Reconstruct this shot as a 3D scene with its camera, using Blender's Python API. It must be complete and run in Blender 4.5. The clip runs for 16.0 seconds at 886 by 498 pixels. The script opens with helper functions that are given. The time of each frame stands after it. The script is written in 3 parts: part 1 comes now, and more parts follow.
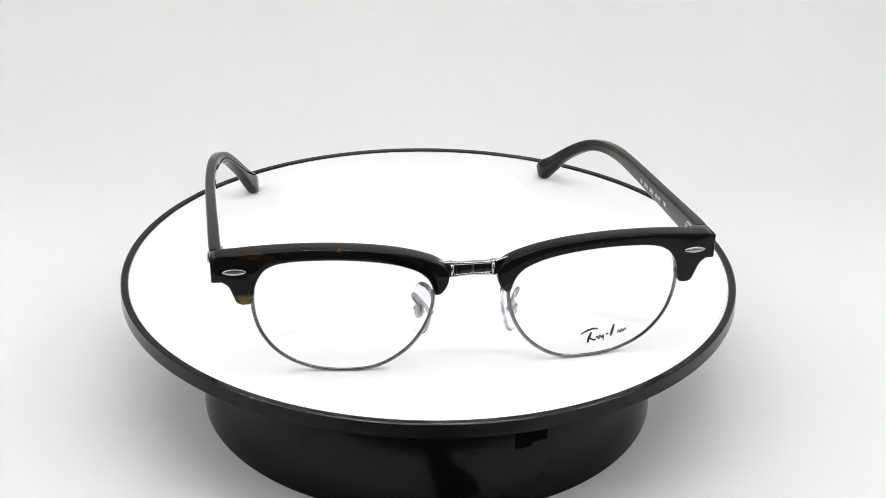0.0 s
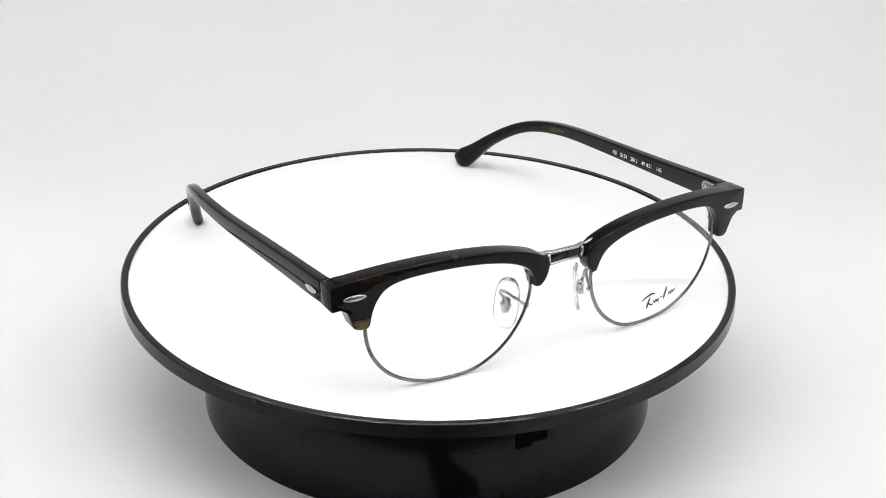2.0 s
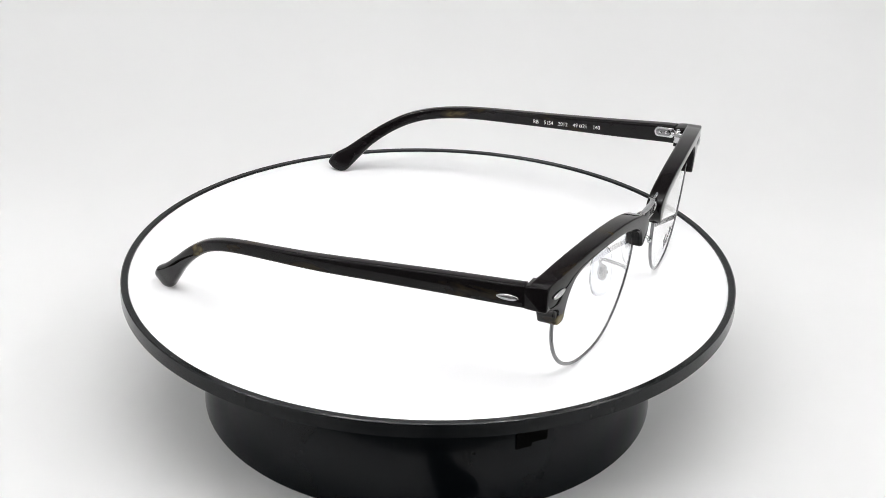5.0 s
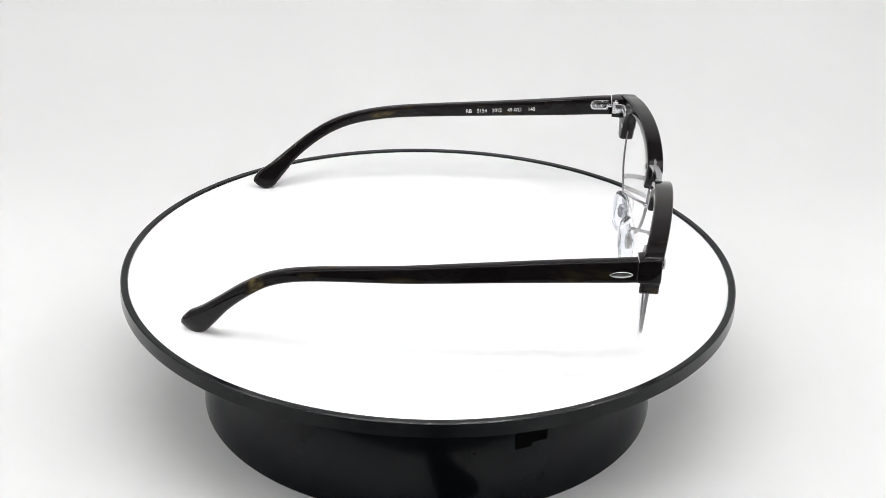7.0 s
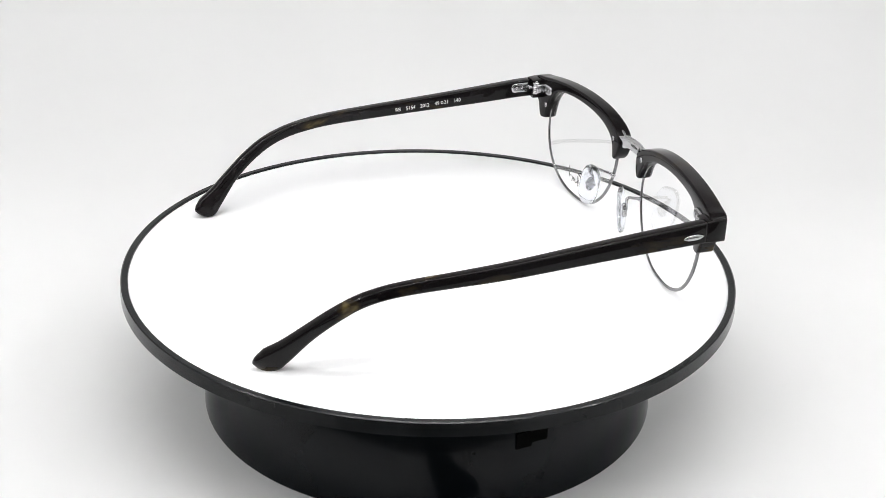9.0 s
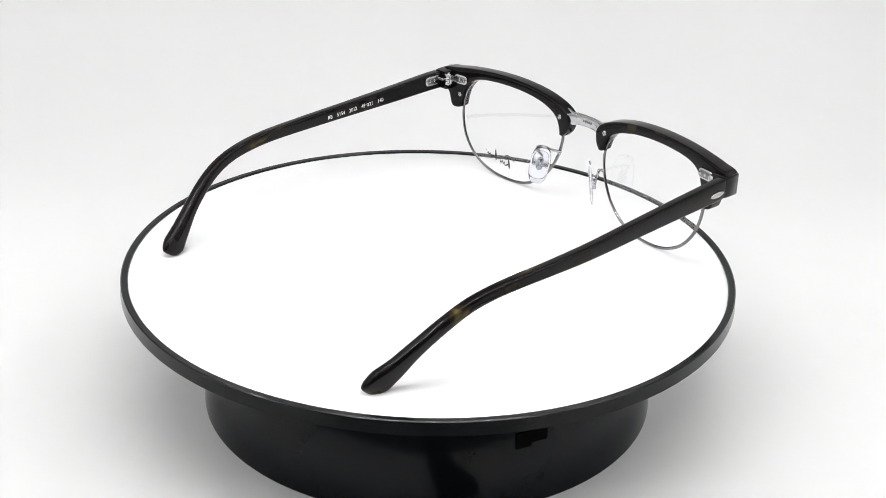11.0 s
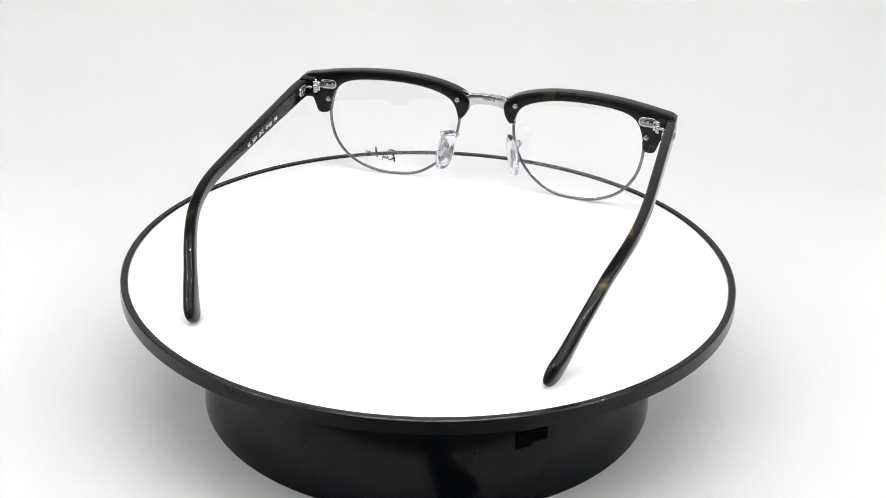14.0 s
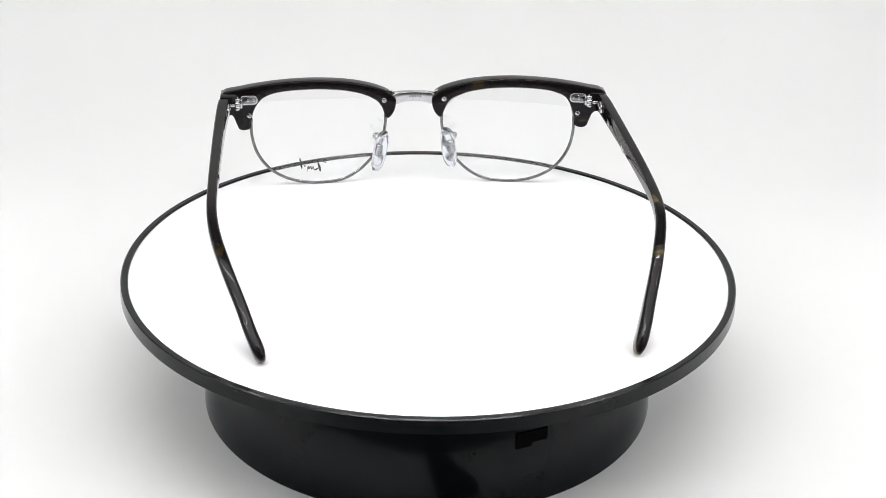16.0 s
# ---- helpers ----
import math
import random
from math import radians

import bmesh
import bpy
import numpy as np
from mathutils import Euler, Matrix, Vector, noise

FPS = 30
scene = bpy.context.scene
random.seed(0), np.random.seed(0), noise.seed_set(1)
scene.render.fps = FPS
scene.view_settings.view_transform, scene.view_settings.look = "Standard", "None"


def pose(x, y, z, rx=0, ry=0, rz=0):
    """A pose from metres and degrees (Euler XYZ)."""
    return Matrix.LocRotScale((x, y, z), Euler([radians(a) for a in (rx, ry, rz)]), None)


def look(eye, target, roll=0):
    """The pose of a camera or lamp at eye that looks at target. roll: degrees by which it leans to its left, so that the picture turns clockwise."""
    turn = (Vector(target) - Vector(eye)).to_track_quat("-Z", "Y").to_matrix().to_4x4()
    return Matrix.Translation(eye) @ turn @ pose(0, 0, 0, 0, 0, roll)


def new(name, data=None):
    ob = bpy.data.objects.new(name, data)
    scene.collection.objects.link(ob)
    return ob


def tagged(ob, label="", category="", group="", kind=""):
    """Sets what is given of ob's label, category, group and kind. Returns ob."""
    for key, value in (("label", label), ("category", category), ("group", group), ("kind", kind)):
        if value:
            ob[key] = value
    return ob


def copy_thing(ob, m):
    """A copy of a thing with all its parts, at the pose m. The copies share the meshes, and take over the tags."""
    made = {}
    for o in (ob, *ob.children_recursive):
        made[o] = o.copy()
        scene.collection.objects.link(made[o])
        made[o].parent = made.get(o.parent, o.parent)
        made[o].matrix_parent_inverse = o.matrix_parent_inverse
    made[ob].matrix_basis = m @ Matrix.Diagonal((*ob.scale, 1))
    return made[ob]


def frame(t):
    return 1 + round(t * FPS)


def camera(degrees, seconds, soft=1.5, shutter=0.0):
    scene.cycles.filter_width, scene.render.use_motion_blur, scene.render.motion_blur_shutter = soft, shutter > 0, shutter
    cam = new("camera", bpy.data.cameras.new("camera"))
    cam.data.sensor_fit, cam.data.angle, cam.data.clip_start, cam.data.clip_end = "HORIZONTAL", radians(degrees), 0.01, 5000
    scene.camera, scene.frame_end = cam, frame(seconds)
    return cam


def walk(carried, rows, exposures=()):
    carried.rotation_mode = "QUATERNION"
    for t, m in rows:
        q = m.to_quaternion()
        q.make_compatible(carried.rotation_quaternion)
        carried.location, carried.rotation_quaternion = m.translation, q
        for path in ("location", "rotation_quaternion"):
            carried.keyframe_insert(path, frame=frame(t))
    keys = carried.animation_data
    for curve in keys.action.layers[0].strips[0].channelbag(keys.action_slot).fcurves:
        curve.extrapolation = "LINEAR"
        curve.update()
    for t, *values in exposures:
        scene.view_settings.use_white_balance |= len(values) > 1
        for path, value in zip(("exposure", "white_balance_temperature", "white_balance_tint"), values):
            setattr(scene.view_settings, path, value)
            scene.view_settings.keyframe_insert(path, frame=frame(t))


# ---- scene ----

MM = 0.001
TOP = 0.0475          # height of the white disc above the table
SPIN = 11.006         # degrees a second
CLIP = 16.0

# ---- camera ----
cam = camera(37.47, CLIP, soft=0.8)
EYE = Vector((0.0, -0.3909, 0.1886 + TOP))
YAW, DIP = radians(-0.651), radians(25.30)
AHEAD = Vector((-math.sin(YAW) * math.cos(DIP), math.cos(YAW) * math.cos(DIP), -math.sin(DIP)))
STAND = look(EYE, EYE + AHEAD, 1.237)
walk(cam, [(0.0, STAND), (CLIP, STAND)], [(0.0, -0.52), (7.0, -0.48), (12.0, -0.42), (CLIP, -0.39)])

# ---- world and lights ----
world = bpy.data.worlds.new("studio_world")
scene.world = world
world.use_nodes = True
wbg = world.node_tree.nodes["Background"]
wbg.inputs[0].default_value = (0.95, 0.97, 1.0, 1)
wbg.inputs[1].default_value = 0.15


def area_lamp(name, eye, target, sx, sy, watts, colour=(1, 1, 1)):
    data = bpy.data.lights.new(name, "AREA")
    data.shape, data.size, data.size_y, data.energy, data.color = "RECTANGLE", sx, sy, watts, colour
    ob = new(name, data)
    ob.matrix_world = look(eye, target)
    return tagged(ob, "unseen broad fill light added below an LED strip", "lamp")


# first two run overhead; the side pair is added to lighten beneath the platter
STRIPS = [pose(0, -0.27, 0.675), pose(0, -0.07, 0.675), pose(-0.489, -0.26, 0.667, -42, 0, 90), pose(0.489, -0.26, 0.667, 42, 0, 90)]
# wide fill lamps added in front of the strips, to soften shadows
for spot, watts, drop in zip(STRIPS, (1.52, 1.27, 0.76, 0.86), (0.012, 0.012, 0.12, 0.12)):
    area_lamp("strip_fill", (0, 0, 0), (0, 0, -1), 0.60, 0.22, watts, (1.0, 0.992, 0.985)).matrix_world = spot @ Matrix.Translation((0, 0, -drop))


# ---- materials ----
def material(name):
    m = bpy.data.materials.new(name)
    m.use_nodes = True
    return m, m.node_tree.nodes, m.node_tree.links, m.node_tree.nodes["Principled BSDF"]


def add_noise(nodes, links, scale, detail=4.0, rough=0.55, coords="Object"):
    tc = nodes.new("ShaderNodeTexCoord")
    n = nodes.new("ShaderNodeTexNoise")
    n.inputs["Scale"].default_value = scale
    n.inputs["Detail"].default_value = detail
    n.inputs["Roughness"].default_value = rough
    links.new(tc.outputs[coords], n.inputs["Vector"])
    return n


def ramp(nodes, links, source, stops):
    r = nodes.new("ShaderNodeValToRGB")
    while len(r.color_ramp.elements) < len(stops):
        r.color_ramp.elements.new(0.5)
    for e, (at, c) in zip(r.color_ramp.elements, stops):
        e.position, e.color = at, (*c, 1)
    links.new(source, r.inputs[0])
    return r


def relief(nodes, links, bsdf, scale, strength, distance):
    n = add_noise(nodes, links, scale)
    b = nodes.new("ShaderNodeBump")
    b.inputs["Strength"].default_value = strength
    b.inputs["Distance"].default_value = distance
    links.new(n.outputs[0], b.inputs["Height"])
    links.new(b.outputs[0], bsdf.inputs["Normal"])


def varied(name, dark, light, scale, rough=(0.4, 0.5), metal=0.0, bump=(0, 0, 0), spec=0.5):
    m, nodes, links, b = material(name)
    n = add_noise(nodes, links, scale)
    r = ramp(nodes, links, n.outputs[0], [(0.3, dark), (0.7, light)])
    links.new(r.outputs[0], b.inputs["Base Color"])
    n2 = add_noise(nodes, links, scale * 7)
    mr = nodes.new("ShaderNodeMapRange")
    mr.inputs[3].default_value, mr.inputs[4].default_value = rough
    links.new(n2.outputs[0], mr.inputs[0])
    links.new(mr.outputs[0], b.inputs["Roughness"])
    b.inputs["Metallic"].default_value = metal
    b.inputs["Specular IOR Level"].default_value = spec
    if bump[1]:
        relief(nodes, links, b, *bump)
    return m


def tortoise():
    m, nodes, links, b = material("tortoise_acetate")
    tc = nodes.new("ShaderNodeTexCoord")
    n = nodes.new("ShaderNodeTexNoise")
    n.inputs["Scale"].default_value, n.inputs["Detail"].default_value, n.inputs["Distortion"].default_value = 105, 4.0, 0.8
    shift = nodes.new("ShaderNodeVectorMath")
    shift.operation = "ADD"
    shift.inputs[1].default_value = (0.31, 0.17, 0.05)
    stretch = nodes.new("ShaderNodeVectorMath")
    stretch.operation = "MULTIPLY"
    stretch.inputs[1].default_value = (0.8, 0.42, 1.25)   # streaks run along the temples
    links.new(tc.outputs["Object"], stretch.inputs[0])
    links.new(stretch.outputs[0], shift.inputs[0])
    links.new(shift.outputs[0], n.inputs["Vector"])
    # the sheet carries amber flecks at the lower ears of the brow, at the temple bends and along the temples
    fold = nodes.new("ShaderNodeVectorMath")
    fold.operation = "ABSOLUTE"
    links.new(tc.outputs["Object"], fold.inputs[0])
    value = n.outputs[0]
    for place, reach, lift in (((0.0620, 0.0015, 0.0236), 0.0060, 0.24), ((-0.0660, 0.107, 0.0235), 0.014, 0.15), ((0.0650, 0.110, 0.0225), 0.012, 0.09), ((0.0540, 0.1345, 0.003), 0.009, 0.15),
                               ((0.0680, 0.094, 0.0255), 0.010, 0.10), ((0.0690, 0.026, 0.033), 0.010, 0.04), ((0.0585, 0.0, 0.0385), 0.006, 0.05),
                               ((0.0240, -0.002, 0.0385), 0.007, 0.14), ((0.0135, -0.002, 0.0335), 0.007, 0.12)):
        d = nodes.new("ShaderNodeVectorMath")
        d.operation = "DISTANCE"
        d.inputs[1].default_value = place
        links.new(fold.outputs[0] if place[0] > 0 else tc.outputs["Object"], d.inputs[0])
        mr = nodes.new("ShaderNodeMapRange")
        mr.interpolation_type = "SMOOTHSTEP"
        mr.inputs[1].default_value, mr.inputs[2].default_value = 0.0, reach
        mr.inputs[3].default_value, mr.inputs[4].default_value = lift, 0.0
        links.new(d.outputs["Value"], mr.inputs[0])
        add = nodes.new("ShaderNodeMath")
        links.new(value, add.inputs[0])
        links.new(mr.outputs[0], add.inputs[1])
        value = add.outputs[0]
    r = ramp(nodes, links, value, [(0.0, (0.0042, 0.004, 0.0045)), (0.63, (0.0062, 0.0048, 0.0053)), (0.71, (0.024, 0.017, 0.008)), (0.84, (0.16, 0.12, 0.045))])
    links.new(r.outputs[0], b.inputs["Base Color"])
    n2 = add_noise(nodes, links, 700)
    mr = nodes.new("ShaderNodeMapRange")
    mr.inputs[3].default_value, mr.inputs[4].default_value = 0.02, 0.07
    links.new(n2.outputs[0], mr.inputs[0])
    links.new(mr.outputs[0], b.inputs["Roughness"])
    b.inputs["Specular IOR Level"].default_value = 0.19
    return m


def clear(name, ior, rough, tint):
    m, nodes, links, b = material(name)
    b.inputs["Base Color"].default_value = (*tint, 1)
    b.inputs["Transmission Weight"].default_value = 1.0
    b.inputs["IOR"].default_value = ior
    b.inputs["Roughness"].default_value = rough
    return m


def plain(name, colour, rough, metal=0.0):
    m, nodes, links, b = material(name)
    b.inputs["Base Color"].default_value = (*colour, 1)
    b.inputs["Roughness"].default_value = rough
    b.inputs["Metallic"].default_value = metal
    return m


M_ACETATE = tortoise()
M_GUN = varied("gunmetal", (0.16, 0.16, 0.165), (0.25, 0.25, 0.255), 400, (0.14, 0.26), 1.0)
M_STEEL = varied("polished_steel", (0.44, 0.44, 0.45), (0.58, 0.58, 0.59), 500, (0.08, 0.18), 1.0)
M_INLAY = varied("dark_chrome", (0.03, 0.03, 0.032), (0.06, 0.06, 0.065), 600, (0.15, 0.25), 1.0)
M_LENS = clear("lens_glass", 1.5, 0.0, (0.995, 0.998, 1.0))
M_PAD = clear("clear_silicone", 1.42, 0.11, (0.93, 0.95, 1.0))
M_INK = plain("black_ink", (0.01, 0.01, 0.012), 0.5)
M_PRINT = plain("silver_print", (0.75, 0.75, 0.74), 0.5)
M_DISC = varied("white_disc_sheet", (0.885, 0.885, 0.895), (0.91, 0.91, 0.92), 25, (0.6, 0.75), 0.0, (1500, 0.05, 0.0002), 0.2)
M_BLACK = varied("black_gloss_plastic", (0.003, 0.0045, 0.006), (0.0055, 0.007, 0.009), 60, (0.10, 0.17), 0.0, (300, 0.04, 0.0002), 0.165)
M_RIM = varied("black_rim_plastic", (0.006, 0.007, 0.0075), (0.010, 0.011, 0.012), 90, (0.10, 0.22), 0.0, (700, 0.06, 0.0002), 0.21)
M_PAPER = varied("white_paper_sweep", (0.79, 0.79, 0.79), (0.82, 0.82, 0.82), 6, (0.75, 0.9), 0.0, (900, 0.08, 0.0004))
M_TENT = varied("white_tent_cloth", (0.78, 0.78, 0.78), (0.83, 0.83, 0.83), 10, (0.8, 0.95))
# unseen tent top: greyer than the sides to dim its reflection in the acetate
M_TOP = varied("dimmed_tent_top", (0.40, 0.40, 0.40), (0.46, 0.46, 0.46), 10, (0.8, 0.95))
M_ROOM = varied("dim_room_wall", (0.05, 0.05, 0.05), (0.07, 0.07, 0.07), 5, (0.8, 0.9))
M_TABLE = varied("dark_table_laminate", (0.07, 0.07, 0.072), (0.10, 0.10, 0.10), 12, (0.45, 0.6), 0.0, (600, 0.05, 0.0003))
# near-black without sheen: painted shade for the switch recess and screw slots
M_SHADE = plain("recess_shade", (0.0022, 0.0022, 0.0022), 0.7)
M_SHADE.node_tree.nodes["Principled BSDF"].inputs["Specular IOR Level"].default_value = 0.03
M_CABLE = varied("black_cable_rubber", (0.006, 0.006, 0.006), (0.012, 0.012, 0.012), 200, (0.4, 0.6))


def glow(name, colour, strength):
    m, nodes, links, b = material(name)
    b.inputs["Emission Color"].default_value = (*colour, 1)
    b.inputs["Emission Strength"].default_value = strength
    return m


M_LED = glow("led_glow", (0.993, 0.99, 0.985), 265.0)


# ---- mesh helpers ----
def part(name, bm, mat, parent=None, label="", smooth=True):
    bmesh.ops.recalc_face_normals(bm, faces=bm.faces)
    me = bpy.data.meshes.new(name)
    bm.to_mesh(me)
    bm.free()
    me.materials.append(mat)
    if smooth:
        for f in me.polygons:
            f.use_smooth = True
    ob = new(name, me)
    ob.parent = parent
    return tagged(ob, label)


def sharpen(ob, degrees=35):
    ob.data.set_sharp_from_angle(angle=radians(degrees))
    return ob


def spline(ctrl, n, closed=False):
    """n points along a Catmull-Rom curve through the control points (tuples of any length)."""
    c = [np.array(q, float) for q in ctrl]
    k = len(c)
    spans = k if closed else k - 1
    out = []
    for i in range(n):
        u = i * spans / (n if closed else n - 1)
        j = min(int(u), spans - 1)
        f = u - j
        if closed:
            a, b, d, e = c[(j - 1) % k], c[j], c[(j + 1) % k], c[(j + 2) % k]
        else:
            b, d = c[j], c[j + 1]
            a = c[j - 1] if j else 2 * b - d
            e = c[j + 2] if j + 2 < k else 2 * d - b
        out.append(0.5 * (2 * b + (d - a) * f + (2 * a - 5 * b + 4 * d - e) * f * f + (3 * b - a - 3 * d + e) * f ** 3))
    return out


def loft(bm, rings, cap=True):
    """Skin closed rings of equal length; coordinates in millimetres."""
    rows = [[bm.verts.new(Vector(q) * MM) for q in ring] for ring in rings]
    m = len(rows[0])
    for a, b in zip(rows, rows[1:]):
        for i in range(m):
            bm.faces.new((a[i], a[(i + 1) % m], b[(i + 1) % m], b[i]))
    if cap:
        bm.faces.new(rows[0])
        bm.faces.new(rows[-1][::-1])
    return rows


def tube(bm, path, radius, sides=10):
    """A round wire along a path in millimetres; radius may be a list."""
    pts = [Vector(q) for q in path]
    up, rings = Vector((0.13, 0.27, 0.95)).normalized(), []
    for i, q in enumerate(pts):
        t = (pts[min(i + 1, len(pts) - 1)] - pts[max(i - 1, 0)]).normalized()
        a = (up - t * up.dot(t)).normalized()
        b = t.cross(a)
        up = a
        r = radius[i] if isinstance(radius, (list, tuple)) else radius
        rings.append([q + (a * math.cos(w) + b * math.sin(w)) * r for w in (2 * math.pi * k / sides for k in range(sides))])
    loft(bm, rings)


def rounded_rect(hw, hh, r, seg=4):
    """A rounded rectangle as (a, b) pairs, counter-clockwise."""
    out = []
    for cx, cy, a0 in ((hw - r, hh - r, 0), (-hw + r, hh - r, 90), (-hw + r, -hh + r, 180), (hw - r, -hh + r, 270)):
        for k in range(seg + 1):
            w = radians(a0 + 90 * k / seg)
            out.append((cx + r * math.cos(w), cy + r * math.sin(w)))
    return out


def rounded_block(bm, centre, half, r, axes=((1, 0, 0), (0, 1, 0), (0, 0, 1)), soft=0.25):
    """A block with rounded outline along its first two axes and softened ends along the third; millimetres."""
    ax = [Vector(v).normalized() for v in axes]
    c = Vector(centre)
    rings = []
    for k, shrink in ((-1, soft), (-1 + soft / half[2], 0), (1 - soft / half[2], 0), (1, soft)):
        rings.append([c + ax[0] * a + ax[1] * b + ax[2] * (k * half[2])
                      for a, b in rounded_rect(half[0] - shrink, half[1] - shrink, max(r - shrink, 0.05))])
    loft(bm, rings)


def revolve(bm, profile, seg=128, caps=False):
    """Spin (radius, height) pairs in metres about the z axis."""
    rows = [[bm.verts.new((r * math.cos(2 * math.pi * k / seg), r * math.sin(2 * math.pi * k / seg), z)) for k in range(seg)] for r, z in profile]
    for a, b in zip(rows, rows[1:]):
        for k in range(seg):
            bm.faces.new((a[k], a[(k + 1) % seg], b[(k + 1) % seg], b[k]))
    if caps:
        bm.faces.new(rows[0])
        bm.faces.new(rows[-1])


def box(bm, x0, y0, z0, x1, y1, z1):
    v = [bm.verts.new(q) for q in ((x0, y0, z0), (x1, y0, z0), (x1, y1, z0), (x0, y1, z0), (x0, y0, z1), (x1, y0, z1), (x1, y1, z1), (x0, y1, z1))]
    for f in ((3, 2, 1, 0), (4, 5, 6, 7), (0, 1, 5, 4), (1, 2, 6, 5), (2, 3, 7, 6), (3, 0, 4, 7)):
        bm.faces.new([v[i] for i in f])


# ---- the photo tent ----
def build_tent():
    # white paper: table, gentle rise and back, in one sheet with thickness
    bm = bmesh.new()
    prof = [(-0.18, 0.0), (0.17, 0.0)]
    for k in range(1, 25):
        w = radians(90 * k / 24)
        prof.append((0.17 + 0.40 * math.sin(w), 0.40 * (1 - math.cos(w))))
    prof += [(0.57, 0.679)]
    rows = []
    for off in (0.0, -0.002):
        rows.append([[bm.verts.new((x, y - (off if i > 20 else 0), z + off)) for x in (-0.499, -0.25, 0, 0.25, 0.499)] for i, (y, z) in enumerate(prof)])
    for r in rows:
        for a, b in zip(r, r[1:]):
            for k in range(4):
                bm.faces.new((a[k], a[k + 1], b[k + 1], b[k]))
    for e in (0, -1):
        for k in range(4):
            bm.faces.new((rows[0][e][k], rows[0][e][k + 1], rows[1][e][k + 1], rows[1][e][k]))
    for a, b, c, d in zip(rows[0], rows[0][1:], rows[1], rows[1][1:]):
        for k in (0, 4):
            bm.faces.new((a[k], b[k], d[k], c[k]))
    tagged(part("ground", bm, M_PAPER), "seamless white paper sweep under and behind the turntable", "backdrop", kind="structure")
    for name, b in (("wall_west", (-0.52, -0.82, -0.002, -0.50, 0.59, 0.68)), ("wall_east", (0.50, -0.82, -0.002, 0.52, 0.59, 0.68)),
                    ("wall_north", (-0.50, 0.575, -0.002, 0.50, 0.59, 0.68))):
        bm = bmesh.new()
        box(bm, *b)
        tagged(part(name, bm, M_TENT, smooth=False), "white cloth side of the photo tent", "tent wall", kind="structure")
    bm = bmesh.new()
    box(bm, -0.72, -0.83, -0.03, 0.72, 0.60, -0.0025)
    tagged(part("floor", bm, M_TABLE, smooth=False), "dark grey table top under the paper", "table", kind="structure")
    bm = bmesh.new()
    box(bm, -0.72, -0.83, -0.002, 0.72, -0.81, 0.68)
    tagged(part("wall_south", bm, M_ROOM, smooth=False), "dim grey wall behind the open front of the tent", "wall", kind="structure")
    # top is out of view; its grey keeps reflections on the brow dark
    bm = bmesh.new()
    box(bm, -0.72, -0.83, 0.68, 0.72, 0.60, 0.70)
    tagged(part("ceiling", bm, M_TOP, smooth=False), "unseen tent top, greyed to dim its reflections", "tent top", kind="structure")


def build_led_strip():
    strip = new("led_strip")
    tagged(strip, "slim light strip with a row of small white diodes", "light strip", "light strips under the tent top")
    bm = bmesh.new()
    box(bm, -0.30, -0.008, 0.0, 0.30, 0.008, 0.005)
    part("bar", bm, M_TENT, strip, smooth=False)
    bm = bmesh.new()
    box(bm, -0.003, -0.003, -0.0015, 0.003, 0.003, 0.0)
    first = part("diode", bm, M_LED, strip, smooth=False)
    for k in range(30):
        ob = first if k == 0 else new("diode", first.data)
        ob.parent = strip
        ob.location = (-0.29 + 0.02 * k, 0, 0)
    strip.matrix_world = STRIPS[0]
    for spot in STRIPS[1:]:
        copy_thing(strip, spot)


# ---- the turntable ----
TILT = Matrix.Rotation(0.0063, 4, "X") @ Matrix.Rotation(-0.0025, 4, "Y")


def build_turntable():
    table = new("turntable")
    tagged(table, "black glossy motorised turntable with a white disc on top", "turntable")
    bm = bmesh.new()
    revolve(bm, [(0.0748, 0.0), (0.0757, 0.0), (0.0761, 0.0006), (0.0738, 0.0405), (0.0731, 0.0415), (0.02, 0.0415)], 160, True)
    base = sharpen(part("base", bm, M_BLACK, table, "glossy black drum"))
    # switch: blocks slightly proud of the drum wall, recess shade put into their colour
    sw = part("switch", switch_mesh(), M_SHADE, base, "small black rocker switch", smooth=False)
    sw.matrix_local = SWITCH
    platter = new("platter")
    platter.parent = table
    bm = bmesh.new()
    rim_in, rim_out, lip = 0.0978, 0.1000, 0.00065
    revolve(bm, [(rim_in, -0.0012), (rim_in, lip - 0.0003), (rim_in + 0.0002, lip - 0.0001), (rim_out - 0.0004, lip), (rim_out, lip - 0.0003),
                 (rim_out + 0.0001, -0.0012), (rim_out + 0.0003, -0.0036), (0.0975, -0.0040), (0.096, -0.0040), (0.09, -0.0042), (0.01, -0.0042)], 200)
    sharpen(part("rim", bm, M_RIM, platter, "black plastic rim with a raised lip"))
    bm = bmesh.new()
    revolve(bm, [(0.0002, 0.0), (0.05, 0.0), (0.0974, 0.0), (0.0977, -0.0002), (0.0977, -0.0012), (0.0002, -0.0012)], 200)
    sharpen(part("disc", bm, M_DISC, platter, "matt white disc"))
    return platter


ANGLE = radians(-65.7)
SWITCH = Matrix.Translation((0.0749 * math.cos(ANGLE), 0.0749 * math.sin(ANGLE), 0.0228)) @ Matrix.Rotation(ANGLE + math.pi / 2, 4, "Z")


def switch_mesh():
    bm = bmesh.new()
    box(bm, -0.0051, -0.0003, -0.0027, 0.0, 0.0020, 0.0026)
    box(bm, 0.0, -0.0003, -0.0014, 0.0052, 0.0020, 0.0026)
    return bm


